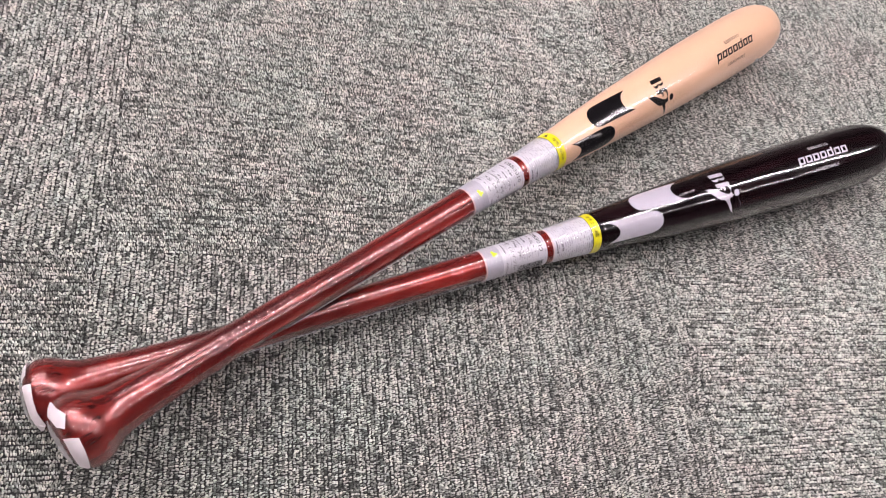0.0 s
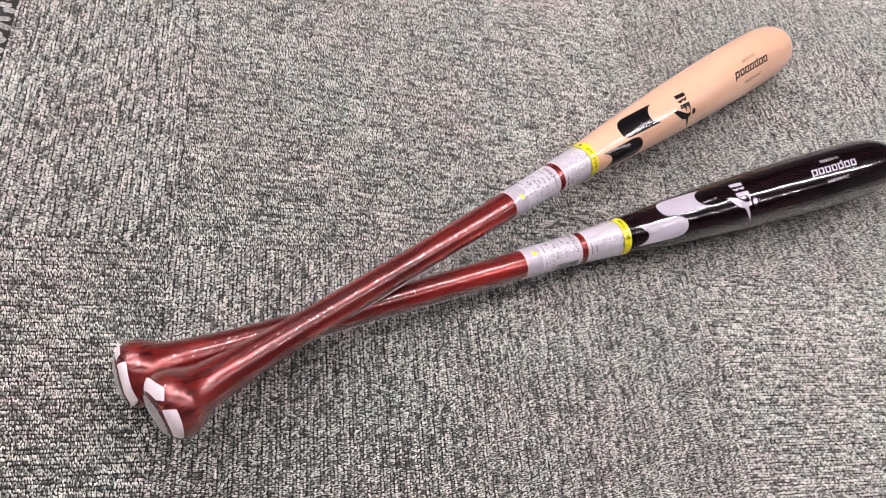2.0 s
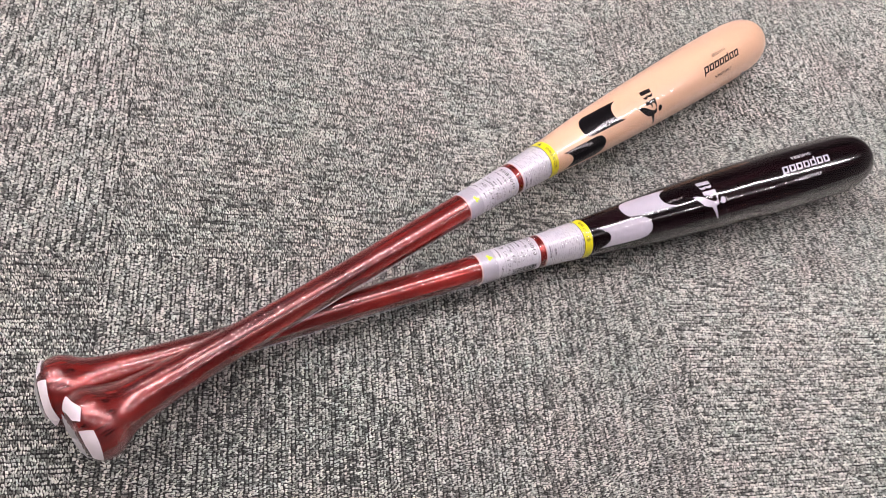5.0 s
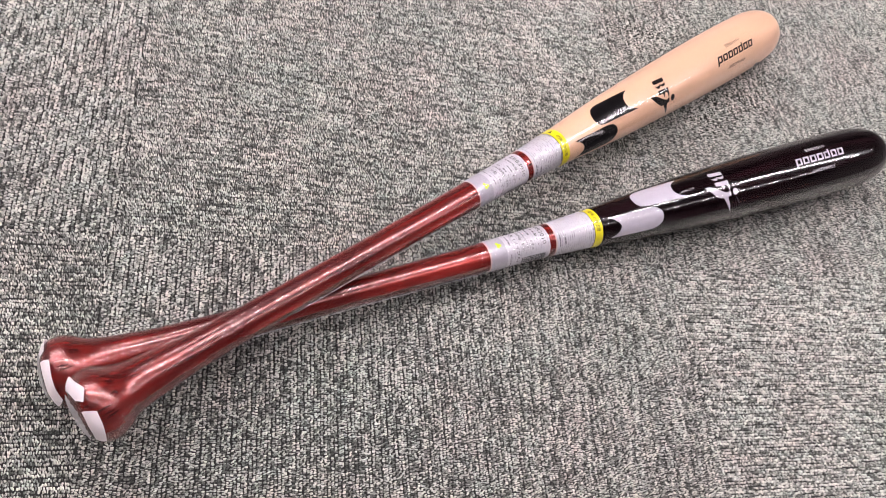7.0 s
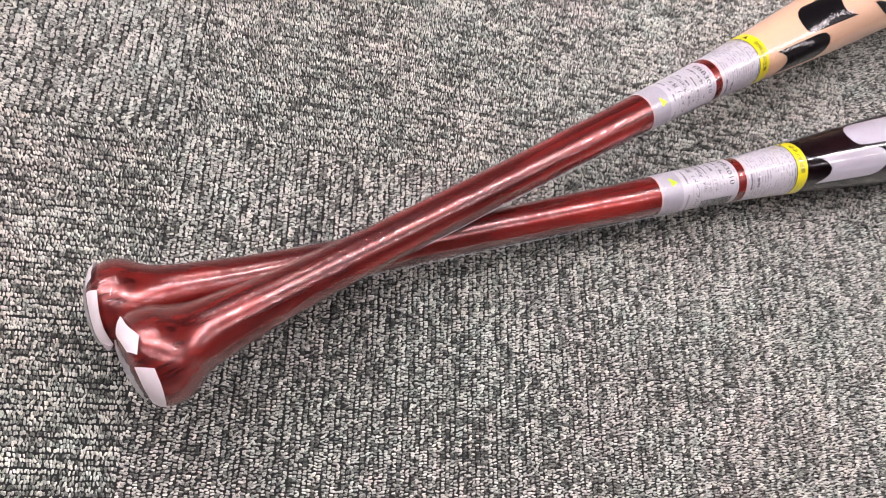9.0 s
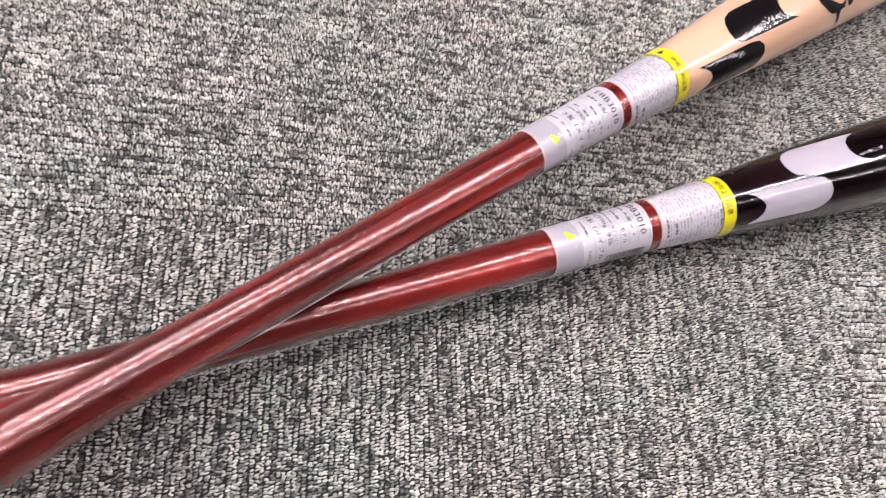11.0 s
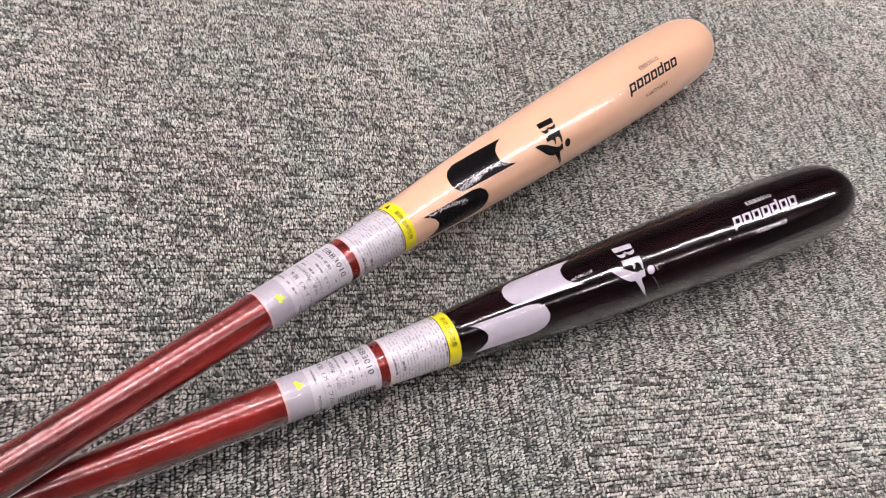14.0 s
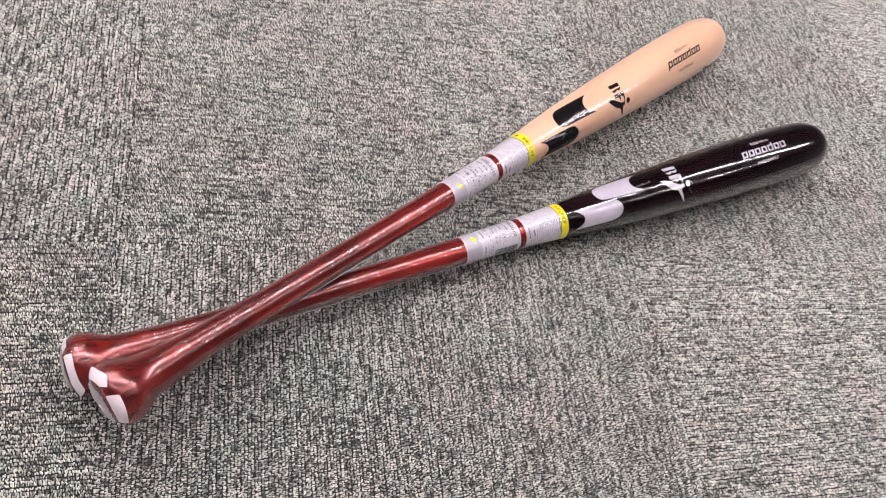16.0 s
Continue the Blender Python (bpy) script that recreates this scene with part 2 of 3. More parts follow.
# ---- ceiling lamps: white steel trough with a lit diffuser; the wide ones are added fill ----
def ceiling_lamp(wide, share):
    lamp = tagged(new("ceiling_lamp"), "wide unseen ceiling trough with a dimmed diffuser, added as fill light" if share < 0.5 else "slim white steel ceiling trough with lit diffuser strip", "lamp", "lamp rows on the ceiling")
    bm = bmesh.new()
    w = wide / 2
    prof = ((-w - 0.05, 0.0), (-w - 0.02, -0.05), (-w, -0.05), (-w, -0.02), (w, -0.02), (w, -0.05), (w + 0.02, -0.05), (w + 0.05, 0.0))
    ends = [[bm.verts.new((x, y, z)) for y, z in prof] for x in (-0.61, 0.61)]
    for i in range(8):
        j = (i + 1) % 8
        bm.faces.new((ends[0][i], ends[1][i], ends[1][j], ends[0][j]))
    bm.faces.new(ends[0][::-1]), bm.faces.new(ends[1])
    bmesh.ops.recalc_face_normals(bm, faces=bm.faces)
    part("housing", bm, M_STEEL, lamp)
    part("diffuser", box(bmesh.new(), -0.60, 0.60, -w + 0.003, w - 0.003, -0.040, -0.023), M_GLOW[share], lamp, "lit white diffuser panel")
    return lamp


for v, u0, count, wide, share in LAMP_ROWS:
    lamp = ceiling_lamp(wide, share)
    lamp.matrix_world = room_pose(u0 - 0.4, v, CEILING)
    for k in range(1, count):
        copy_thing(lamp, room_pose(u0 + k * 1.25 - 0.4, v, CEILING))


# ---- baseball bats ----
PROFILE = np.array([(-15.4, 0), (-15.2, 6), (-14.5, 11.5), (-13.0, 16.2), (-10.5, 19.8), (-7, 22.1), (-2.5, 22.9), (1.5, 22.5), (5.5, 21.1), (9.5, 18.8), (13.5, 16.9), (18, 15.7), (24, 14.8), (32, 14.0), (44, 13.0),
                    (60, 12.0), (90, 11.2), (130, 10.7), (180, 10.7), (240, 11.2), (300, 12.1), (360, 13.7), (420, 17.3), (460, 20.6), (500, 23.5),
                    (550, 26.4), (600, 28.8), (650, 30.6), (700, 31.7), (740, 32.0), (768, 31.6), (784, 30.3), (795, 28.0), (803.5, 24.2), (809.5, 19.2), (813, 13.2), (814.2, 7), (814.5, 0)]) / 1000


END = 0.8145
SHAPE = {"tip": 0.0, "girth": 1.0}      # how much shorter and slimmer this bat's barrel is


def radius(s):
    """Radius of the bat s metres from the handle's end, on a smooth curve through the profile."""
    slim = 1 - (1 - SHAPE["girth"]) * min(max((s - 0.45) / 0.15, 0), 1)
    s = s + SHAPE["tip"] * min(max((s - 0.66) / (END - SHAPE["tip"] - 0.66), 0), 1)
    return slim * outline(s)


def outline(s):
    x, y = PROFILE[:, 0], PROFILE[:, 1]
    i = int(np.clip(np.searchsorted(x, s) - 1, 0, len(x) - 2))
    h = x[i + 1] - x[i]
    t = min(max((s - x[i]) / h, 0), 1)

    def slope(k):
        if k <= 0 or k >= len(x) - 1:
            k = min(max(k, 1), len(x) - 2)
        d0, d1 = (y[k] - y[k - 1]) / (x[k] - x[k - 1]), (y[k + 1] - y[k]) / (x[k + 1] - x[k])
        return 0.0 if d0 * d1 <= 0 else 2 * d0 * d1 / (d0 + d1)

    m0, m1 = slope(i), slope(i + 1)
    a = 2 * t**3 - 3 * t**2 + 1
    return max(0.0, a * y[i] + (t**3 - 2 * t**2 + t) * h * m0 + (1 - a) * y[i + 1] + (t**3 - t**2) * h * m1)


def on_bat(s, phi, lift=0.0):
    """Place on the bat: s along it, phi degrees round it from the top, lift metres off the wood."""
    r, a = radius(s) + lift, radians(phi)
    return (s, -r * math.sin(a), r * math.cos(a))


def stations(s0, s1, step):
    inner = {round(s0 + (s1 - s0) * i / max(1, round((s1 - s0) / step)), 6) for i in range(max(1, round((s1 - s0) / step)) + 1)}
    return sorted(inner | {float(s) for s in PROFILE[:, 0] if s0 <= s <= s1})


def turned(s0, s1, lift=0.0, step=0.006, seg=64, cap=True, wave=0.0):
    """A turned piece of the bat between two stations."""
    bm = bmesh.new()
    rings = []
    for s in stations(s0, s1, step):
        if radius(s) < 1e-5:
            rings.append([bm.verts.new((s + (lift if s > 0.4 else -lift), 0, 0))])
            continue
        ring = []
        for k in range(seg):
            phi = 360 * k / seg
            extra = wave * (noise.noise((s * 26, math.cos(radians(phi)) * 1.2, math.sin(radians(phi)) * 1.2)) + 0.6) * (2.2 if s < 0.015 else 1.0) if wave else 0
            ring.append(bm.verts.new(on_bat(s, phi, lift + max(extra, 0))))
        rings.append(ring)
    for a, b in zip(rings, rings[1:]):
        for k in range(seg):
            j = (k + 1) % seg
            if len(a) == 1:
                bm.faces.new((a[0], b[j], b[k]))
            elif len(b) == 1:
                bm.faces.new((a[k], a[j], b[0]))
            else:
                bm.faces.new((a[k], a[j], b[j], b[k]))
    if cap:
        for ring, flip in ((rings[0], False), (rings[-1], True)):
            if len(ring) > 1:
                bm.faces.new(ring if flip else ring[::-1])
    bmesh.ops.recalc_face_normals(bm, faces=bm.faces)
    return bm


def wrapped(bm, phi0, lift, ref=None):
    """Bend a flat drawing (x along the bat, y up round it, both in metres) onto the wood and give it thickness."""
    bmesh.ops.remove_doubles(bm, verts=bm.verts, dist=1e-6)
    for axis, gap in ((1, 0.0016), (0, 0.008)):
        vals = [v.co[axis] for v in bm.verts]
        at = math.ceil(min(vals) / gap) * gap
        no = (0, 1, 0) if axis else (1, 0, 0)
        while at < max(vals):
            bmesh.ops.bisect_plane(bm, geom=bm.verts[:] + bm.edges[:] + bm.faces[:], plane_co=(at, at, 0), plane_no=no, dist=1e-7)
            at += gap
    for v in bm.verts:
        s, w = v.co.x, v.co.y
        phi = phi0 - math.degrees(w / (ref or radius(s)))
        v.co = on_bat(s, phi, lift)
    for f in bm.faces:
        c = f.calc_center_median()
        if f.normal.dot(Vector((0, c.y, c.z))) < 0:
            f.normal_flip()
    return bm


def flat_shape(points):
    """A filled flat outline."""
    bm = bmesh.new()
    vs = [bm.verts.new((x, y, 0)) for x, y in points]
    es = [bm.edges.new((vs[i], vs[(i + 1) % len(vs)])) for i in range(len(vs))]
    bmesh.ops.triangle_fill(bm, use_beauty=True, edges=es)
    return bm


def joined(*meshes):
    bm = bmesh.new()
    for other in meshes:
        me = bpy.data.meshes.new("scrap")
        other.to_mesh(me)
        other.free()
        bm.from_mesh(me)
        bpy.data.meshes.remove(me)
    return bm


def spline(points, n=6, closed=True):
    """A smooth closed outline through a few points."""
    out, k = [], len(points)
    for i in range(k):
        p0, p1, p2, p3 = (points[(i + d) % k] for d in (-1, 0, 1, 2))
        for j in range(n):
            t = j / n
            out.append(tuple(0.5 * (2 * b + (c - a) * t + (2 * a - 5 * b + 4 * c - d) * t * t + (3 * b - a - 3 * c + d) * t**3) for a, b, c, d in zip(p0, p1, p2, p3)))
    return out


def lettering(text, height, length=None, slant=0.0):
    """Built-in font as a flat mesh, centred on the origin, fitted to a length."""
    cu = bpy.data.curves.new("scrap", "FONT")
    cu.body, cu.size, cu.shear, cu.resolution_u = text, 0.01, slant, 2
    ob = new("scrap", cu)
    bpy.context.view_layer.update()
    me = ob.evaluated_get(bpy.context.evaluated_depsgraph_get()).to_mesh()
    bm = bmesh.new()
    bm.from_mesh(me)
    ob.to_mesh_clear()
    bpy.data.objects.remove(ob)
    bpy.data.curves.remove(cu)
    if not bm.verts:
        return bm
    xs, ys = [v.co.x for v in bm.verts], [v.co.y for v in bm.verts]
    ky = height / (max(ys) - min(ys))
    kx = length / (max(xs) - min(xs)) if length else ky
    for v in bm.verts:
        v.co = ((v.co.x - (max(xs) + min(xs)) / 2) * kx, (v.co.y - (max(ys) + min(ys)) / 2) * ky, 0)
    return bm


def moved(bm, s, w, round_bat=False):
    """Put a flat drawing at s, w; round_bat: its lines run round the bat, tops towards the barrel's end."""
    for v in bm.verts:
        x, y = v.co.x, v.co.y
        v.co = (s + y, w - x, 0) if round_bat else (s + x, w + y, 0)
    return bm


def polar(points, ref):
    """Outline given as millimetres along and degrees round, as flat metres about phi 0 at radius ref."""
    return [(s / 1000, -radians(p) * ref) for s, p in points]


def dashes(rng, s, phi0, phi1, ref, tall, fill=0.75, unit=1.5):
    """Unreadable print: a broken row of small bars running round the bat."""
    bm = bmesh.new()
    w, end = -radians(phi0) * ref, -radians(phi1) * ref
    while w > end:
        wide = unit * tall * rng.uniform(0.5, 1.4)
        if rng.random() < fill:
            h = tall * rng.uniform(0.6, 1.0)
            vs = [bm.verts.new((s + a * h / 2, max(w - b * wide, end), 0)) for a, b in ((-1, 0), (1, 0), (1, 1), (-1, 1))]
            bm.faces.new(vs)
        w -= wide + tall * 0.3
    return bm


def wordmark(s0, s1, phi_top, phi_low, ref):
    """Maker's wordmark as a row of slanted block shapes: hollow blocks, two with a stem."""
    meshes = []
    n, top, low = 7, -radians(phi_top) * ref, -radians(phi_low) * ref
    tall = top - low
    pitch = (s1 - s0) / n
    y0, y1 = low + 0.22 * tall, low + 0.82 * tall
    lean = 0.30

    def quad(x0, x1, a, b):
        return flat_shape([(x0 + lean * (a - low), a), (x1 + lean * (a - low), a), (x1 + lean * (b - low), b), (x0 + lean * (b - low), b)])

    bar = pitch * 0.23
    for i in range(n):
        x0, x1 = s0 + i * pitch, s0 + (i + 0.84) * pitch
        stem_low, stem_high = i == 0, i == 4
        meshes.append(quad(x0, x0 + bar, low if stem_low else y0, y1))
        meshes.append(quad(x0 + bar, x1, y1 - bar * 0.7, y1))
        meshes.append(quad(x1 - bar, x1, y0, top if stem_high else y1 - bar * 0.7))
        meshes.append(quad(x0 + bar, x1 - bar, y0, y0 + bar * 0.7))
    return joined(*meshes)


def disc(x, y, rx, ry, n=20):
    return flat_shape([(x + rx * math.cos(2 * math.pi * i / n), y + ry * math.sin(2 * math.pi * i / n)) for i in range(n)])


def emblem(ref):
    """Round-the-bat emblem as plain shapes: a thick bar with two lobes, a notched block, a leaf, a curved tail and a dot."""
    def P(points):
        return flat_shape(polar(points, ref))

    def crescent(s0, s1, phi, deep, thin):
        arc = [math.pi * i / 10 for i in range(11)]
        mid, half = (s0 + s1) / 2, (s1 - s0) / 2
        return P([(mid - half * math.cos(t), phi + deep * math.sin(t)) for t in arc]
                 + [(mid + half * 0.92 * math.cos(t), phi + thin * math.sin(t)) for t in arc[1:-1]])

    return joined(
        P([(547.6, -3), (563.4, 0), (562.0, 9), (546.9, 6.6)]),
        crescent(547.0, 554.6, 9.6, 9.4, 3.4),
        crescent(554.0, 562.0, 10.2, 8.6, 3.0),
        P([(547.2, 22.6), (562.8, 24.2), (562.2, 32.5), (547.0, 31.5)]),
        P(spline([(552.2, 32), (555.6, 32.2), (555.9, 37), (554.6, 40.5), (553.7, 40), (554.0, 36), (553.4, 34)], 3)),
        P(spline([(558.6, 32), (562.2, 32), (562.3, 39), (561.4, 44), (560.3, 43.5), (560.4, 38), (559.6, 34.5)], 3)),
        P([(534.0, 27.5), (540, 29.0), (545, 33.5), (549.5, 40), (554.2, 46), (558.2, 48.6), (559.8, 46), (561.6, 46.5), (561.6, 56), (557.8, 56.5),
           (557.6, 62), (559.6, 72), (561.6, 88), (558.2, 79), (554.6, 66), (552.2, 57.5), (548.2, 56.5), (543.6, 50), (538.8, 39.5)]),
        disc(0.5672, -radians(50.0) * ref, 0.0031, 0.0031))


def scribble(rng, pts, ref, reach):
    """A run of fine broken strokes along a line."""
    meshes = []
    flat = polar(pts, ref)
    for (x0, y0), (x1, y1) in zip(flat, flat[1:]):
        n = max(3, int(math.hypot(x1 - x0, y1 - y0) / 0.0005))
        for i in range(n):
            t = (i + rng.random()) / n
            x, y = x0 + (x1 - x0) * t, y0 + (y1 - y0) * t + rng.gauss(0, reach * 0.35)
            h, w, lean = min(0.15 + rng.expovariate(2.6), 1.3) * reach, rng.uniform(0.0002, 0.0009), rng.uniform(-0.7, 1.1)
            meshes.append(flat_shape([(x, y - h / 2), (x + w, y - h / 2), (x + w + lean * h, y + h / 2), (x + lean * h, y + h / 2)]))
    return joined(*meshes)


def baseball_bat(label, barrel_mat, mark_mat, film, seed, marks, signature):
    rng = random.Random(seed)
    bat = tagged(new("baseball_bat"), label, "bat", "wrapped bats on the carpet")
    R0, R1, R2, RY = marks
    handle = part("handle", turned(-0.0154, R2 + 0.004, step=0.005), M_RED, bat, "glossy red-brown stained handle with flared knob", True)
    barrel = part("barrel", turned(R2 + 0.004, END - SHAPE["tip"], step=0.008, seg=80), barrel_mat, bat, "", True)

    # prints on the barrel
    dx = -0.0016 if signature else 0.0
    ref = 0.0218
    right = [(515.4, -18.5), (508.5, -12.5), (503.2, -3), (501.2, 9), (502.2, 19), (506, 27), (513.5, 34)]
    left = [(470, -29.5), (463, -23), (458.2, -11), (456.4, 4), (457.4, 17), (461, 26.5), (467, 29.5)]
    top = flat_shape(polar(right + left[::-1], ref))
    notch = [(425.5, 32.5), (430.5, 40.5), (434.3, 50), (436.2, 61), (435.3, 73), (431.5, 84), (426, 93)]
    nose = [(469, 34.8), (476, 38.5), (480.3, 48), (481.9, 61), (480.6, 74), (476.8, 84), (470, 89.5)]
    low = flat_shape(polar(notch + nose[::-1], ref))
    part("logo_mark", wrapped(top, 0, 0.00022, ref), mark_mat, barrel)
    part("logo_mark", wrapped(low, 0, 0.00022, ref), mark_mat, barrel)
    part("emblem", wrapped(emblem(0.0259), 0, 0.00022, 0.0259), mark_mat, barrel)
    part("wordmark", wrapped(wordmark(0.6515 + dx, 0.7235 + dx, 18.0, 40.5, 0.0302), 0, 0.00022, 0.0302), mark_mat, barrel)
    part("model_code", wrapped(moved(lettering("EBB3010", 0.0036, 0.028), 0.6900 + dx, 0), 9.5, 0.00022), M_DARK_INK if mark_mat is M_FOIL_BLACK else M_PALE_INK, barrel)
    part("wood_name", wrapped(moved(lettering("HARDMAPLE", 0.0034, 0.0345, 0.25), 0.6880 + dx, 0), 52.0, 0.00022), M_DARK_INK if mark_mat is M_FOIL_BLACK else M_PALE_INK, barrel)
    # glossy signature: the glare on its strokes is painted as pale colour
    if signature:
        part("signature", wrapped(scribble(rng, [(459, 24), (476, 20), (492, 17), (508, 26)], ref, 0.0027), 0, 0.00034, ref), M_SCRATCH, barrel, "fine broken signature strokes, their glint put into the pale colour")
        part("signature", wrapped(scribble(rng, [(430, 37), (447, 38), (462, 46)], ref, 0.0023), 0, 0.00034, ref), M_SCRATCH, barrel, "fine broken signature strokes, their glint put into the pale colour")
    else:
        part("signature", wrapped(scribble(rng, [(505, 22), (522, 21)], ref, 0.0012), 0, 0.00034, ref), M_SCRATCH, barrel, "fine broken signature strokes, their glint put into the pale colour")
        part("scratch", wrapped(flat_shape(polar([(571.2, 45), (571.7, 45.2), (573.4, 54), (573.0, 54)], 0.0265)), 0, 0.00034, 0.0265), M_SCRATCH, barrel, "short pale scratch")
        part("scratch", wrapped(flat_shape(polar([(567.2, 60), (567.5, 60), (571.8, 76), (571.5, 76)], 0.0265)), 0, 0.00034, 0.0265), M_GREY_INK, barrel, "faint grey scratch")

    # price label, care label and warning band round the taper
    ref = 0.0125
    paper = part("price_label", turned(R0, R1, 0.00025, 0.004, 64, False), M_PAPER, bat, "white paper label with black product print", True)
    part("label_strip", turned(R0 + 0.0006, R0 + 0.0155, 0.00040, 0.004, 64, False), M_PAPER_GREY, paper, "plain grey end strip", True)
    part("label_edge", turned(R0 - 0.0004, R0 + 0.0008, 0.00044, 0.002, 64, False), M_EDGE, paper, "", True)
    o = R0 - 0.308

    def around(text, s, phi0, phi1, tall, mat=M_INK, bold=0.0):
        long = radians(phi1 - phi0) * ref
        bm = moved(lettering(text, tall, long), o + s, -radians((phi0 + phi1) / 2) * ref, True)
        part("lettering", wrapped(bm, 0, 0.00055, ref), mat, paper)

    around("EBB3010", 0.3595, -37, 55, 0.0037)
    around("木製", 0.3535, -8, 22, 0.0026)
    around("モデル", 0.3480, 28, 66, 0.0026)
    around("Mブラウン", 0.3430, 20, 66, 0.0022)
    around("cm(890g", 0.3390, -45, 20, 0.0030)
    around("平均)", 0.3390, 32, 62, 0.0030)
    around("木製", 0.3335, -33, -2, 0.0036)
    around("(メイプル)", 0.3335, 10, 100, 0.0036)
    around("MADE", 0.3268, 62, 92, 0.0018)
    small = joined(dashes(rng, o + 0.3535, -42, -12, ref, 0.0018), dashes(rng, o + 0.3480, -26, 20, ref, 0.0017), dashes(rng, o + 0.3430, -40, 14, ref, 0.0015),
                   dashes(rng, o + 0.3275, -60, 30, ref, 0.0014), dashes(rng, o + 0.3268, 96, 130, ref, 0.0014), dashes(rng, o + 0.3535, 28, 60, ref, 0.0010, 0.4))
    tagged(part("fine_print", wrapped(small, 0, 0.00055, ref), M_SOFT_INK, paper), kind="stuff")
    rules = bmesh.new()
    for s, a, b in ((0.3632, -30, 70), (0.3562, -60, 70), (0.3508, -60, 70), (0.3455, -70, 75), (0.3411, -70, 75), (0.3365, -80, 100), (0.3305, -80, 110)):
        vs = [rules.verts.new((o + s + d, -radians(p) * ref, 0)) for d, p in ((-0.00012, a), (0.00012, a), (0.00012, b), (-0.00012, b))]
        rules.faces.new(vs)
    part("ruled_line", wrapped(rules, 0, 0.00050, ref), M_GREY_INK, paper)
    bars = bmesh.new()
    s = o + 0.3375
    while s < o + 0.361:
        wide = rng.choice((0.0003, 0.0005, 0.0008))
        vs = [bars.verts.new((x, -radians(p) * ref, 0)) for x, p in ((s, 86), (s + wide, 86), (s + wide, 118), (s, 118))]
        bars.faces.new(vs)
        s += wide + rng.choice((0.0003, 0.0005))
    part("barcode", wrapped(bars, 0, 0.00055, ref), M_INK, paper)
    spots = [(0.3156, 6), (0.3176, 2), (0.3188, 12), (0.3208, 17), (0.3200, 26), (0.3186, 22), (0.3180, 31), (0.3160, 26), (0.3164, 16)]
    mark = flat_shape([(o + a, -radians(b) * ref) for a, b in spots])
    part("lime_mark", wrapped(mark, 0, 0.00060, ref), M_LIME, paper, "small lime-green highlighter mark")

    ref = 0.0150
    care = part("care_label", turned(R1 + 0.0062, R2, 0.00025, 0.004, 64, False), M_PAPER, bat, "white paper label full of fine grey print", True)
    part("label_edge", turned(R1 + 0.0058, R1 + 0.0070, 0.00044, 0.002, 64, False), M_EDGE, care, "", True)
    lines = []
    s = R1 + 0.0095
    while s < R2 - 0.0015:
        lines.append(dashes(rng, s, -95, 110, ref, 0.00095, 0.58, 1.2))
        s += 0.0021
    tagged(part("fine_print", wrapped(joined(*lines), 0, 0.00050, ref), M_GREY_INK, care), kind="stuff")
    heads = joined(dashes(rng, R1 + 0.0098, 40, 80, ref, 0.0018, 0.9), dashes(rng, R1 + 0.0150, 52, 76, ref, 0.0018, 0.9), dashes(rng, R2 - 0.0016, -80, 100, ref, 0.0012, 0.55))
    tagged(part("bold_print", wrapped(heads, 0, 0.00056, ref), M_SOFT_INK, care), kind="stuff")

    band = part("warning_band", turned(R2, RY, 0.00030, 0.003, 64, False), M_YELLOW, bat, "bright yellow warning band with black print", True)
    rf, mid = radius((R2 + RY) / 2), (R2 + RY) / 2
    part("border", turned(R2 - 0.0004, R2 + 0.0002, 0.00046, 0.002, 64, False), M_INK, band, "", True)
    part("lettering", wrapped(moved(lettering("使用上の注意", 0.0035, 0.0215), mid, -radians(24) * rf, True), 0, 0.0005, rf), M_INK, band)
    tri = [(mid - 0.0022, -radians(-30) * rf), (mid + 0.0022, -radians(-36) * rf), (mid - 0.0022, -radians(-42) * rf)]
    part("warning_sign", wrapped(flat_shape(tri), 0, 0.0005, rf), M_INK, band)

    # clear shrink wrap with its seam, perforation and end sticker
    sleeve = part("plastic_sleeve", turned(-0.0154, END - SHAPE["tip"], 0.0006, 0.006, 72, False, 0.0004), film, bat, "clear glossy shrink film", True)
    return bat, sleeve


def perforation(sleeve, s0, phi0, s1, phi1, count):
    """A line of tiny slits in the film."""
    bm = bmesh.new()
    rng = random.Random(count)
    for k in range(count):
        t = (k + 0.5 + rng.uniform(-0.2, 0.2)) / count
        if rng.random() < 0.15:
            continue
        s, phi = s0 + (s1 - s0) * t, phi0 + (phi1 - phi0) * t + rng.uniform(-1.2, 1.2)
        turn, half = math.degrees(0.00013 / radius(s)), rng.uniform(0.0003, 0.0008)
        bm.faces.new([bm.verts.new(on_bat(s + d * half, phi + e * turn, 0.0011)) for d, e in ((-1, -1), (1, -1), (1, 1), (-1, 1))])
    tagged(part("perforation", bm, M_SLIT, sleeve, "row of tiny pale slits in the film"), kind="stuff")


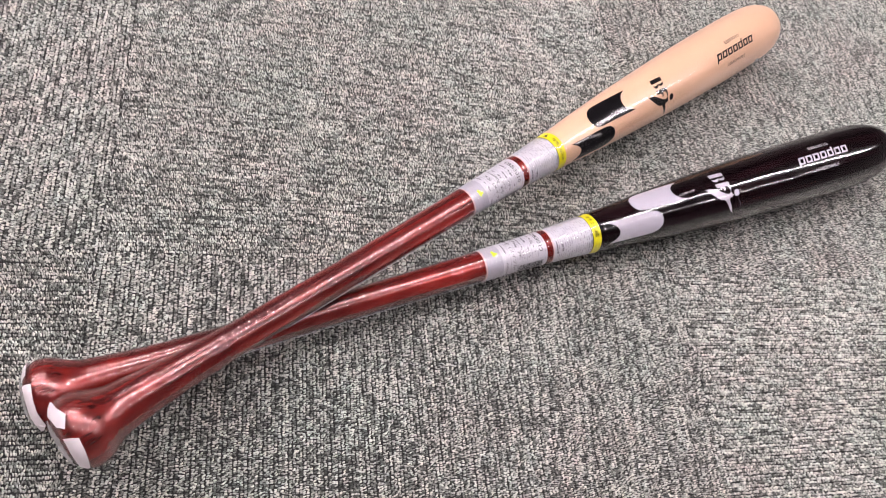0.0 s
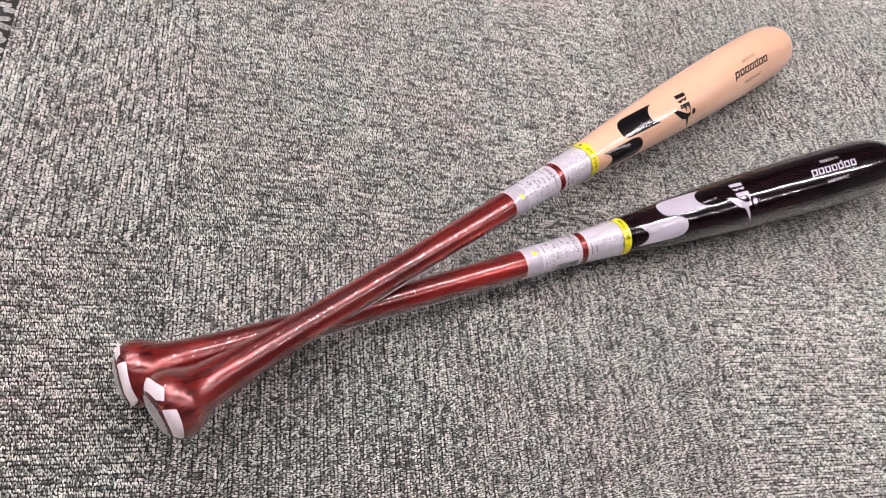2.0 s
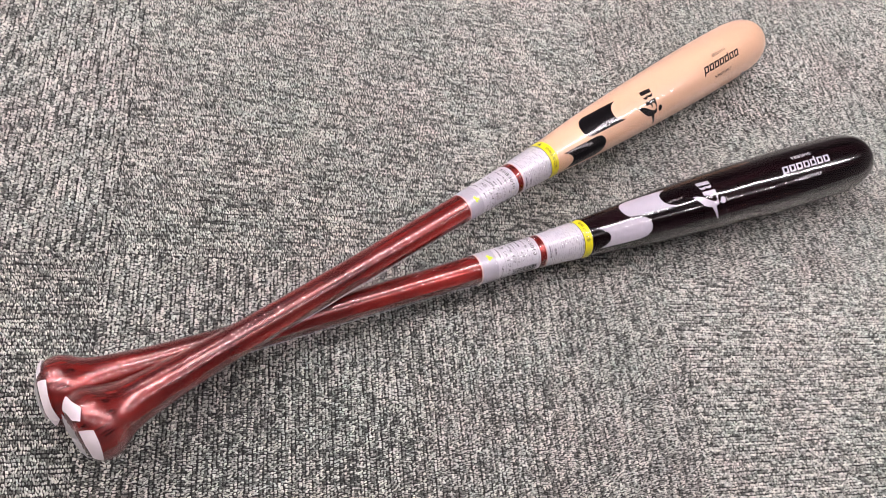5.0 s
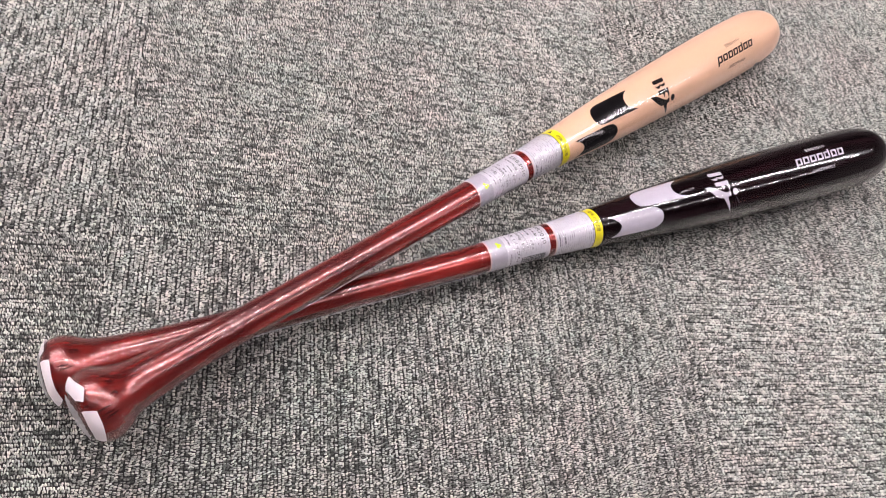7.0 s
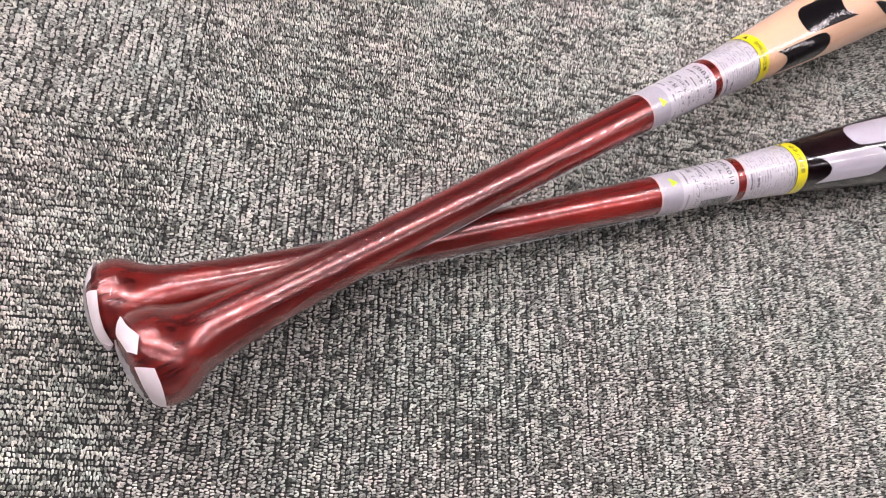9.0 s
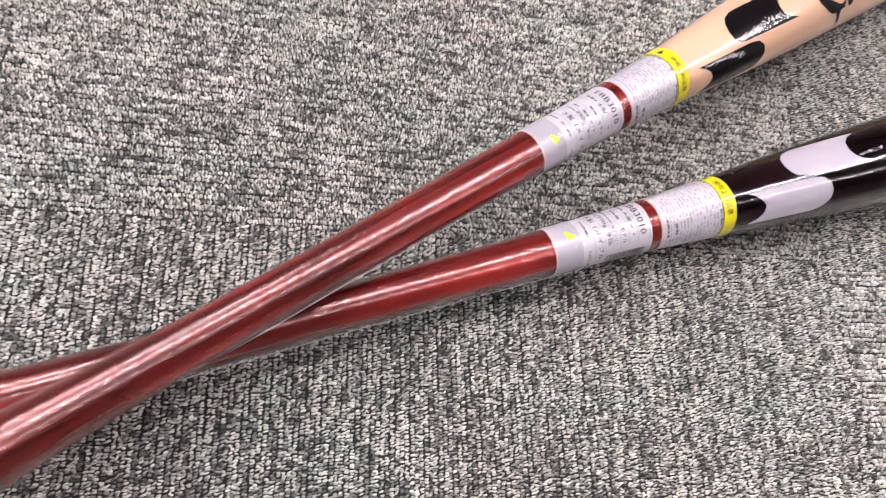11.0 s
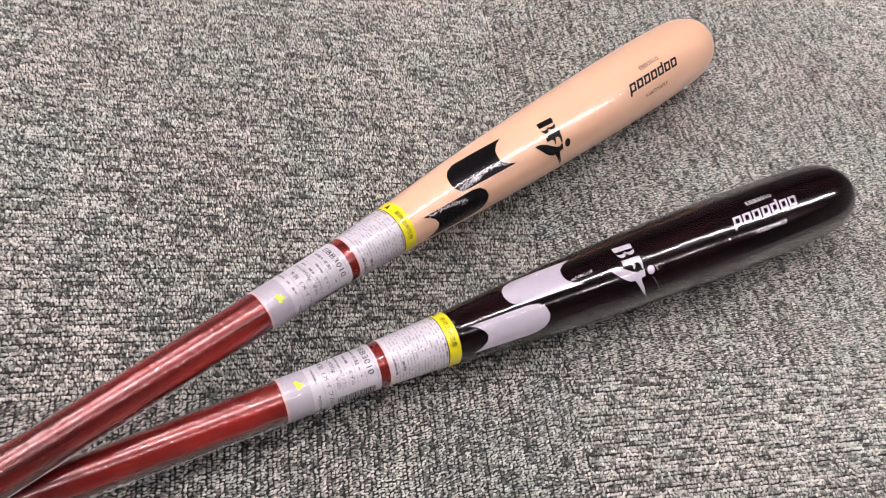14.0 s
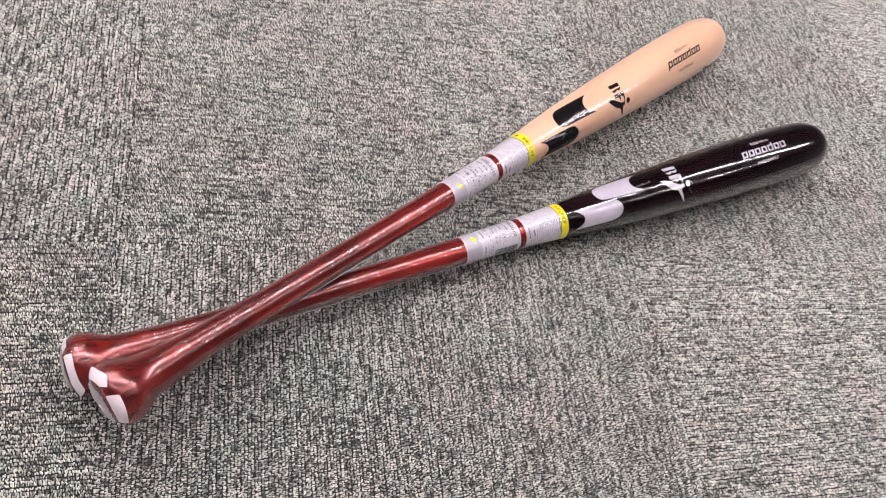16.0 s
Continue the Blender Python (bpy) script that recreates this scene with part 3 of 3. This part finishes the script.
def seam(sleeve, s0, s1, phi, wide, seed):
    """The welded edge of the film: a narrow rippled fin along the bat."""
    bm = bmesh.new()
    pairs = []
    for s in stations(s0, s1, 0.004):
        ends = min(1.0, (s - s0) / 0.03 + 0.15, (s1 - s) / 0.03 + 0.15)
        w = wide * ends * (0.75 + 0.5 * noise.noise((s * 40, seed, 0)))
        p = phi + 5 * noise.noise((s * 30, 4.0, seed))
        q = p + 3 * noise.noise((s * 55, 9.0, seed))
        pairs.append([bm.verts.new(on_bat(s, p, 0.0007)), bm.verts.new(on_bat(s, q, 0.0009 + w)), bm.verts.new(on_bat(s, q + 1.2, 0.0009 + w)), bm.verts.new(on_bat(s, p + 1.6, 0.0007))])
    for a, b in zip(pairs, pairs[1:]):
        for k in range(4):
            bm.faces.new((a[k], a[(k + 1) % 4], b[(k + 1) % 4], b[k]))
    part("seam", bm, M_SEAM, sleeve, "narrow rippled welded film edge")


def nub(sleeve, s, phi, size, seed):
    """A small crumpled tag of film."""
    bm = bmesh.new()
    bmesh.ops.create_icosphere(bm, subdivisions=2, radius=1.0)
    base = Vector(on_bat(s, phi, 0.0012))
    for v in bm.verts:
        k = 0.75 + 0.6 * noise.noise(v.co * 1.6 + Vector((seed, 0, 0)))
        v.co = base + Vector((v.co.x * 2.2, v.co.y, v.co.z * 0.9)) * size * k
    part("film_tag", bm, M_FILM_EDGE, sleeve, "small crumpled tag of film", True)


def gather(sleeve, seed):
    """Film drawn together in folds over the knob's end."""
    bm = bmesh.new()
    n, verts = 42, []
    for rad, out in ((0.0150, -0.0148), (0.0110, -0.0160), (0.0060, -0.0168), (0.0015, -0.0166)):
        row = []
        for k in range(n):
            a = 2 * math.pi * k / n
            fold = 0.0007 * noise.noise((math.cos(a) * 5, math.sin(a) * 5, seed + rad * 90)) + 0.0002 * (-1) ** k
            row.append(bm.verts.new((out - fold, rad * math.sin(a) * (1 + 30 * fold), rad * math.cos(a) * (1 - 20 * fold))))
        verts.append(row)
    for a, b in zip(verts, verts[1:]):
        for k in range(n):
            bm.faces.new((a[k], a[(k + 1) % n], b[(k + 1) % n], b[k]))
    bm.faces.new(verts[-1])
    part("film_gather", bm, M_FILM_EDGE, sleeve, "crumpled film gathered over the end")


def sticker_tabs(bat, tabs):
    """White end sticker on the knob, folded over its rim in tabs."""
    for tab in tabs:
        ref = 0.019
        bm = flat_shape([(s / 1000, -radians(p) * ref) for s, p in tab])
        bmesh.ops.subdivide_edges(bm, edges=bm.edges, cuts=3, use_grid_fill=True)
        part("end_sticker", wrapped(bm, 0, 0.0019, ref), M_STICKER, bat, "white paper sticker folded over the knob", True)


def lay(bat, end, tip, roll):
    """Lay the bat along the line end to tip, turned about itself by roll degrees."""
    a = (Vector(tip) - Vector(end)).normalized()
    up = (Vector((0, 0, 1)) - a * a.z).normalized()
    side = up.cross(a)
    m = Matrix((a, side, up)).transposed().to_4x4()
    bat.matrix_world = Matrix.Translation(end) @ m @ Matrix.Rotation(radians(roll), 4, "X")


SHAPE.update(tip=0.0042, girth=0.978)
natural, wrap = baseball_bat("natural maple bat with red-brown handle, resting across the black bat", M_MAPLE, M_FOIL_BLACK, M_FILM_LOOSE, 5, (0.3075, 0.3652, 0.4075, 0.4168), True)
sticker_tabs(natural, [[(-13.6, -112), (-9.0, -104), (-8.4, -62), (-7.8, -32), (-5.6, -12), (-9.6, 4), (-12.6, -8), (-13.4, -45)], [(-12.8, 14), (-6.2, 24), (-6.8, 42), (-7.9, 60), (-9.2, 82), (-13.2, 86), (-13.4, 45)]])
perforation(wrap, 0.012, 57, 0.300, 31, 64)
seam(wrap, 0.13, 0.27, 112, 0.0003, 3)
gather(wrap, 2)
nub(wrap, 0.742, 88, 0.0026, 4)
lay(natural, (-0.0745, -0.3993, 0.0500), (0.2520, 0.3743, 0.0306), 0)
SHAPE.update(tip=0.0, girth=1.0)
black, wrap = baseball_bat("glossy black lacquered bat with red-brown handle, lying on the carpet", M_BLACK, M_FOIL_SILVER, M_FILM, 9, (0.3065, 0.3635, 0.4085, 0.4168), False)
sticker_tabs(black, [[(-13.4, 14), (-7.6, 22), (-8.4, 46), (-8.2, 66), (-6.2, 88), (-10.6, 112), (-13.4, 80)], [(-13.4, -72), (-9.4, -66), (-9.0, -30), (-9.8, 2), (-13.4, 4)]])
perforation(wrap, 0.56, 71, 0.68, 72, 26)
seam(wrap, 0.03, 0.33, 126, 0.0003, 8)
gather(wrap, 6)
lay(black, (-0.1126, -0.3884, 0.0227), (0.4177, 0.2630, 0.0333), -23.5)


# ---- carpet tiles: loop pile in quarter-turned squares ----
TILE, CORNER = 0.4823, (-0.2953, -0.1545)


def loop_field(rng, rows, cols):
    """Centres, half sizes and yarn tones of the loops of one tile, in rows along x."""
    dy, dx = TILE / rows, TILE / cols
    iy, ix = np.mgrid[0:rows, 0:cols]
    x = (ix + 0.5) * dx + (rng.random((rows, 1)) - 0.5) * dx + rng.normal(0, 0.17, ix.shape) * dx
    y = (iy + 0.5) * dy + (rng.random((rows, 1)) - 0.5) * 0.16 * dy + rng.normal(0, 0.115, ix.shape) * dy + 0.12 * dy * np.sin(ix * 0.16 + iy * 1.7)
    hl = dx * rng.uniform(0.35, 0.52, ix.shape)
    hw = dy * rng.uniform(0.36, 0.52, ix.shape)
    # the tone drifts along each row, so that streaks form
    white = rng.normal(0, 1, (rows, cols + 8))
    tone = sum(white[:, k:k + cols] * 0.68 ** k for k in range(8))
    tone = tone / tone.std()
    cloud = np.kron(rng.normal(0, 1, (rows // 9 + 2, cols // 14 + 2)), np.ones((9, 14)))[:rows, :cols]
    tone = np.clip(0.53 + 0.20 * (0.66 * tone + 0.68 * rng.normal(0, 1, tone.shape)) + 0.02 * cloud, 0, 1)
    return x, y, hl, hw, tone


# the stretch of carpet round the bats with every loop built, as corners in the room's plan
PILE = ((-0.445, -0.375), (0.41, -0.44), (0.88, 0.30), (0.88, 0.40), (-0.445, 0.137))


def on_pile(u, v):
    inside = np.ones(u.shape, dtype=bool)
    for (u0, v0), (u1, v1) in zip(PILE, PILE[1:] + PILE[:1]):
        inside &= (u1 - u0) * (v - v0) - (v1 - v0) * (u - u0) > 0
    return inside


def loop_mesh(seed, to_room, lean):
    """One carpet tile: rows of yarn loops, each a small rounded hump that leans along its row; coarser away from the bats."""
    parts = []
    for rows, cols, near in ((200, 322, True), (35, 53, False)):
        rng = np.random.default_rng(seed)
        x, y, hl, hw, tone = (a.ravel() for a in loop_field(rng, rows, cols))
        u = to_room[0][0] * x + to_room[0][1] * y + to_room[0][3]
        v = to_room[1][0] * x + to_room[1][1] * y + to_room[1][3]
        inside = on_pile(u, v)
        keep = (inside if near else ~inside) & (x > 0.0004) & (x < TILE - 0.0004)
        if not near:
            tone = 0.45 + 0.2 * (tone - 0.45)
        parts.append([a[keep] for a in (x, y, hl, hw, tone)])
    x, y, hl, hw, tone = (np.concatenate(two) for two in zip(*parts))
    n = len(x)
    rng = np.random.default_rng(seed + 50)
    top = rng.normal(-0.00045, 0.00028, n)
    base = top - rng.uniform(0.0013, 0.0017, n)
    # six feet round each loop and a rounded crown of four
    ring = np.radians([0, 52, 128, 180, 232, 308])
    wob = rng.uniform(0.88, 1.12, (n, 6))
    ax, ay = hl[:, None] * 1.16 * np.sin(ring) * wob, hw[:, None] * 1.12 * np.cos(ring) * wob
    crown = np.radians([35, 145, 215, 325])
    wob = rng.uniform(0.75, 1.15, (n, 4))
    tip = (rng.normal(0, 0.16, n) * hl + lean)[:, None]
    ax = np.concatenate([ax, tip + hl[:, None] * 0.66 * np.sin(crown) * wob], 1)
    ay = np.concatenate([ay, hw[:, None] * 0.92 * np.cos(crown) * wob], 1)
    spin = rng.normal(0.16, 0.34, n)[:, None]
    vx = x[:, None] + ax * np.cos(spin) - ay * np.sin(spin)
    vy = y[:, None] + ax * np.sin(spin) + ay * np.cos(spin)
    vz = np.concatenate([np.repeat(base[:, None], 6, 1), top[:, None] + rng.normal(0, 0.00016, (n, 4))], 1)
    co = np.stack([vx, vy, vz], -1).reshape(-1, 3)
    off = (np.arange(n) * 10)[:, None]
    faces = ((0, 9, 6), (1, 0, 6), (2, 1, 6), (2, 6, 7), (3, 2, 7), (3, 7, 8), (4, 3, 8), (5, 4, 8), (5, 8, 9), (0, 5, 9), (6, 9, 8), (6, 8, 7))
    tris = np.concatenate([off + np.array(face) for face in faces])
    count = n * len(faces)
    me = bpy.data.meshes.new("carpet_tile")
    me.vertices.add(n * 10)
    me.vertices.foreach_set("co", co.ravel())
    me.loops.add(count * 3)
    me.loops.foreach_set("vertex_index", tris.ravel().astype(np.int32))
    me.polygons.add(count)
    me.polygons.foreach_set("loop_start", (np.arange(count) * 3).astype(np.int32))
    me.polygons.foreach_set("use_smooth", np.ones(count, dtype=bool))
    at = me.attributes.new("yarn", "FLOAT", "POINT")
    at.data.foreach_set("value", np.repeat(tone, 10).astype(np.float32))
    me.update(calc_edges=True)
    me.materials.append(M_YARN)
    return me


def plain_mesh():
    """A tile far from the bats: a low quilted sheet toned like the shaded pile."""
    bm = bmesh.new()
    bmesh.ops.create_grid(bm, x_segments=12, y_segments=12, size=TILE / 2, matrix=Matrix.Translation((TILE / 2, TILE / 2, -0.0009)))
    me = bpy.data.meshes.new("carpet_tile")
    bm.to_mesh(me)
    bm.free()
    at = me.attributes.new("yarn", "FLOAT", "POINT")
    # tone lowered: the shade between loops is put into the sheet's colour
    at.data.foreach_set("value", np.random.default_rng(3).uniform(0.31, 0.37, len(me.vertices)).astype(np.float32))
    me.materials.append(M_YARN)
    return me


LEAN = {(1, 0): 0.0005, (0, 0): -0.0002}          # how far the pile of a tile leans along its rows, in metres
SHEET = plain_mesh()
NEAR = {(-1, -1), (-1, 0), (0, -1), (0, 0), (1, -1), (1, 0), (2, -1), (2, 0), (0, 1), (1, 1), (2, 1)}
for i in range(-9, 12):
    for j in range(-4, 9):
        u, v = CORNER[0] + i * TILE, CORNER[1] + j * TILE
        if not (ROOM_U[0] <= u and u + TILE <= ROOM_U[1] and ROOM_V[0] <= v and v + TILE <= ROOM_V[1]):
            continue
        c = TILE / 2
        quarter = (i + j) % 2 + (2 if (i * 3 + j) % 4 > 1 else 0)
        at = Matrix.Translation((u + c, v + c, 0)) @ Matrix.Rotation(quarter * math.pi / 2, 4, "Z") @ Matrix.Translation((-c, -c, 0))
        tile = new("carpet_tile", loop_mesh(100 + i * 17 + j, at, LEAN.get((i, j), 0.0)) if (i, j) in NEAR else SHEET)
        tile.parent = floor
        tile.matrix_local = at
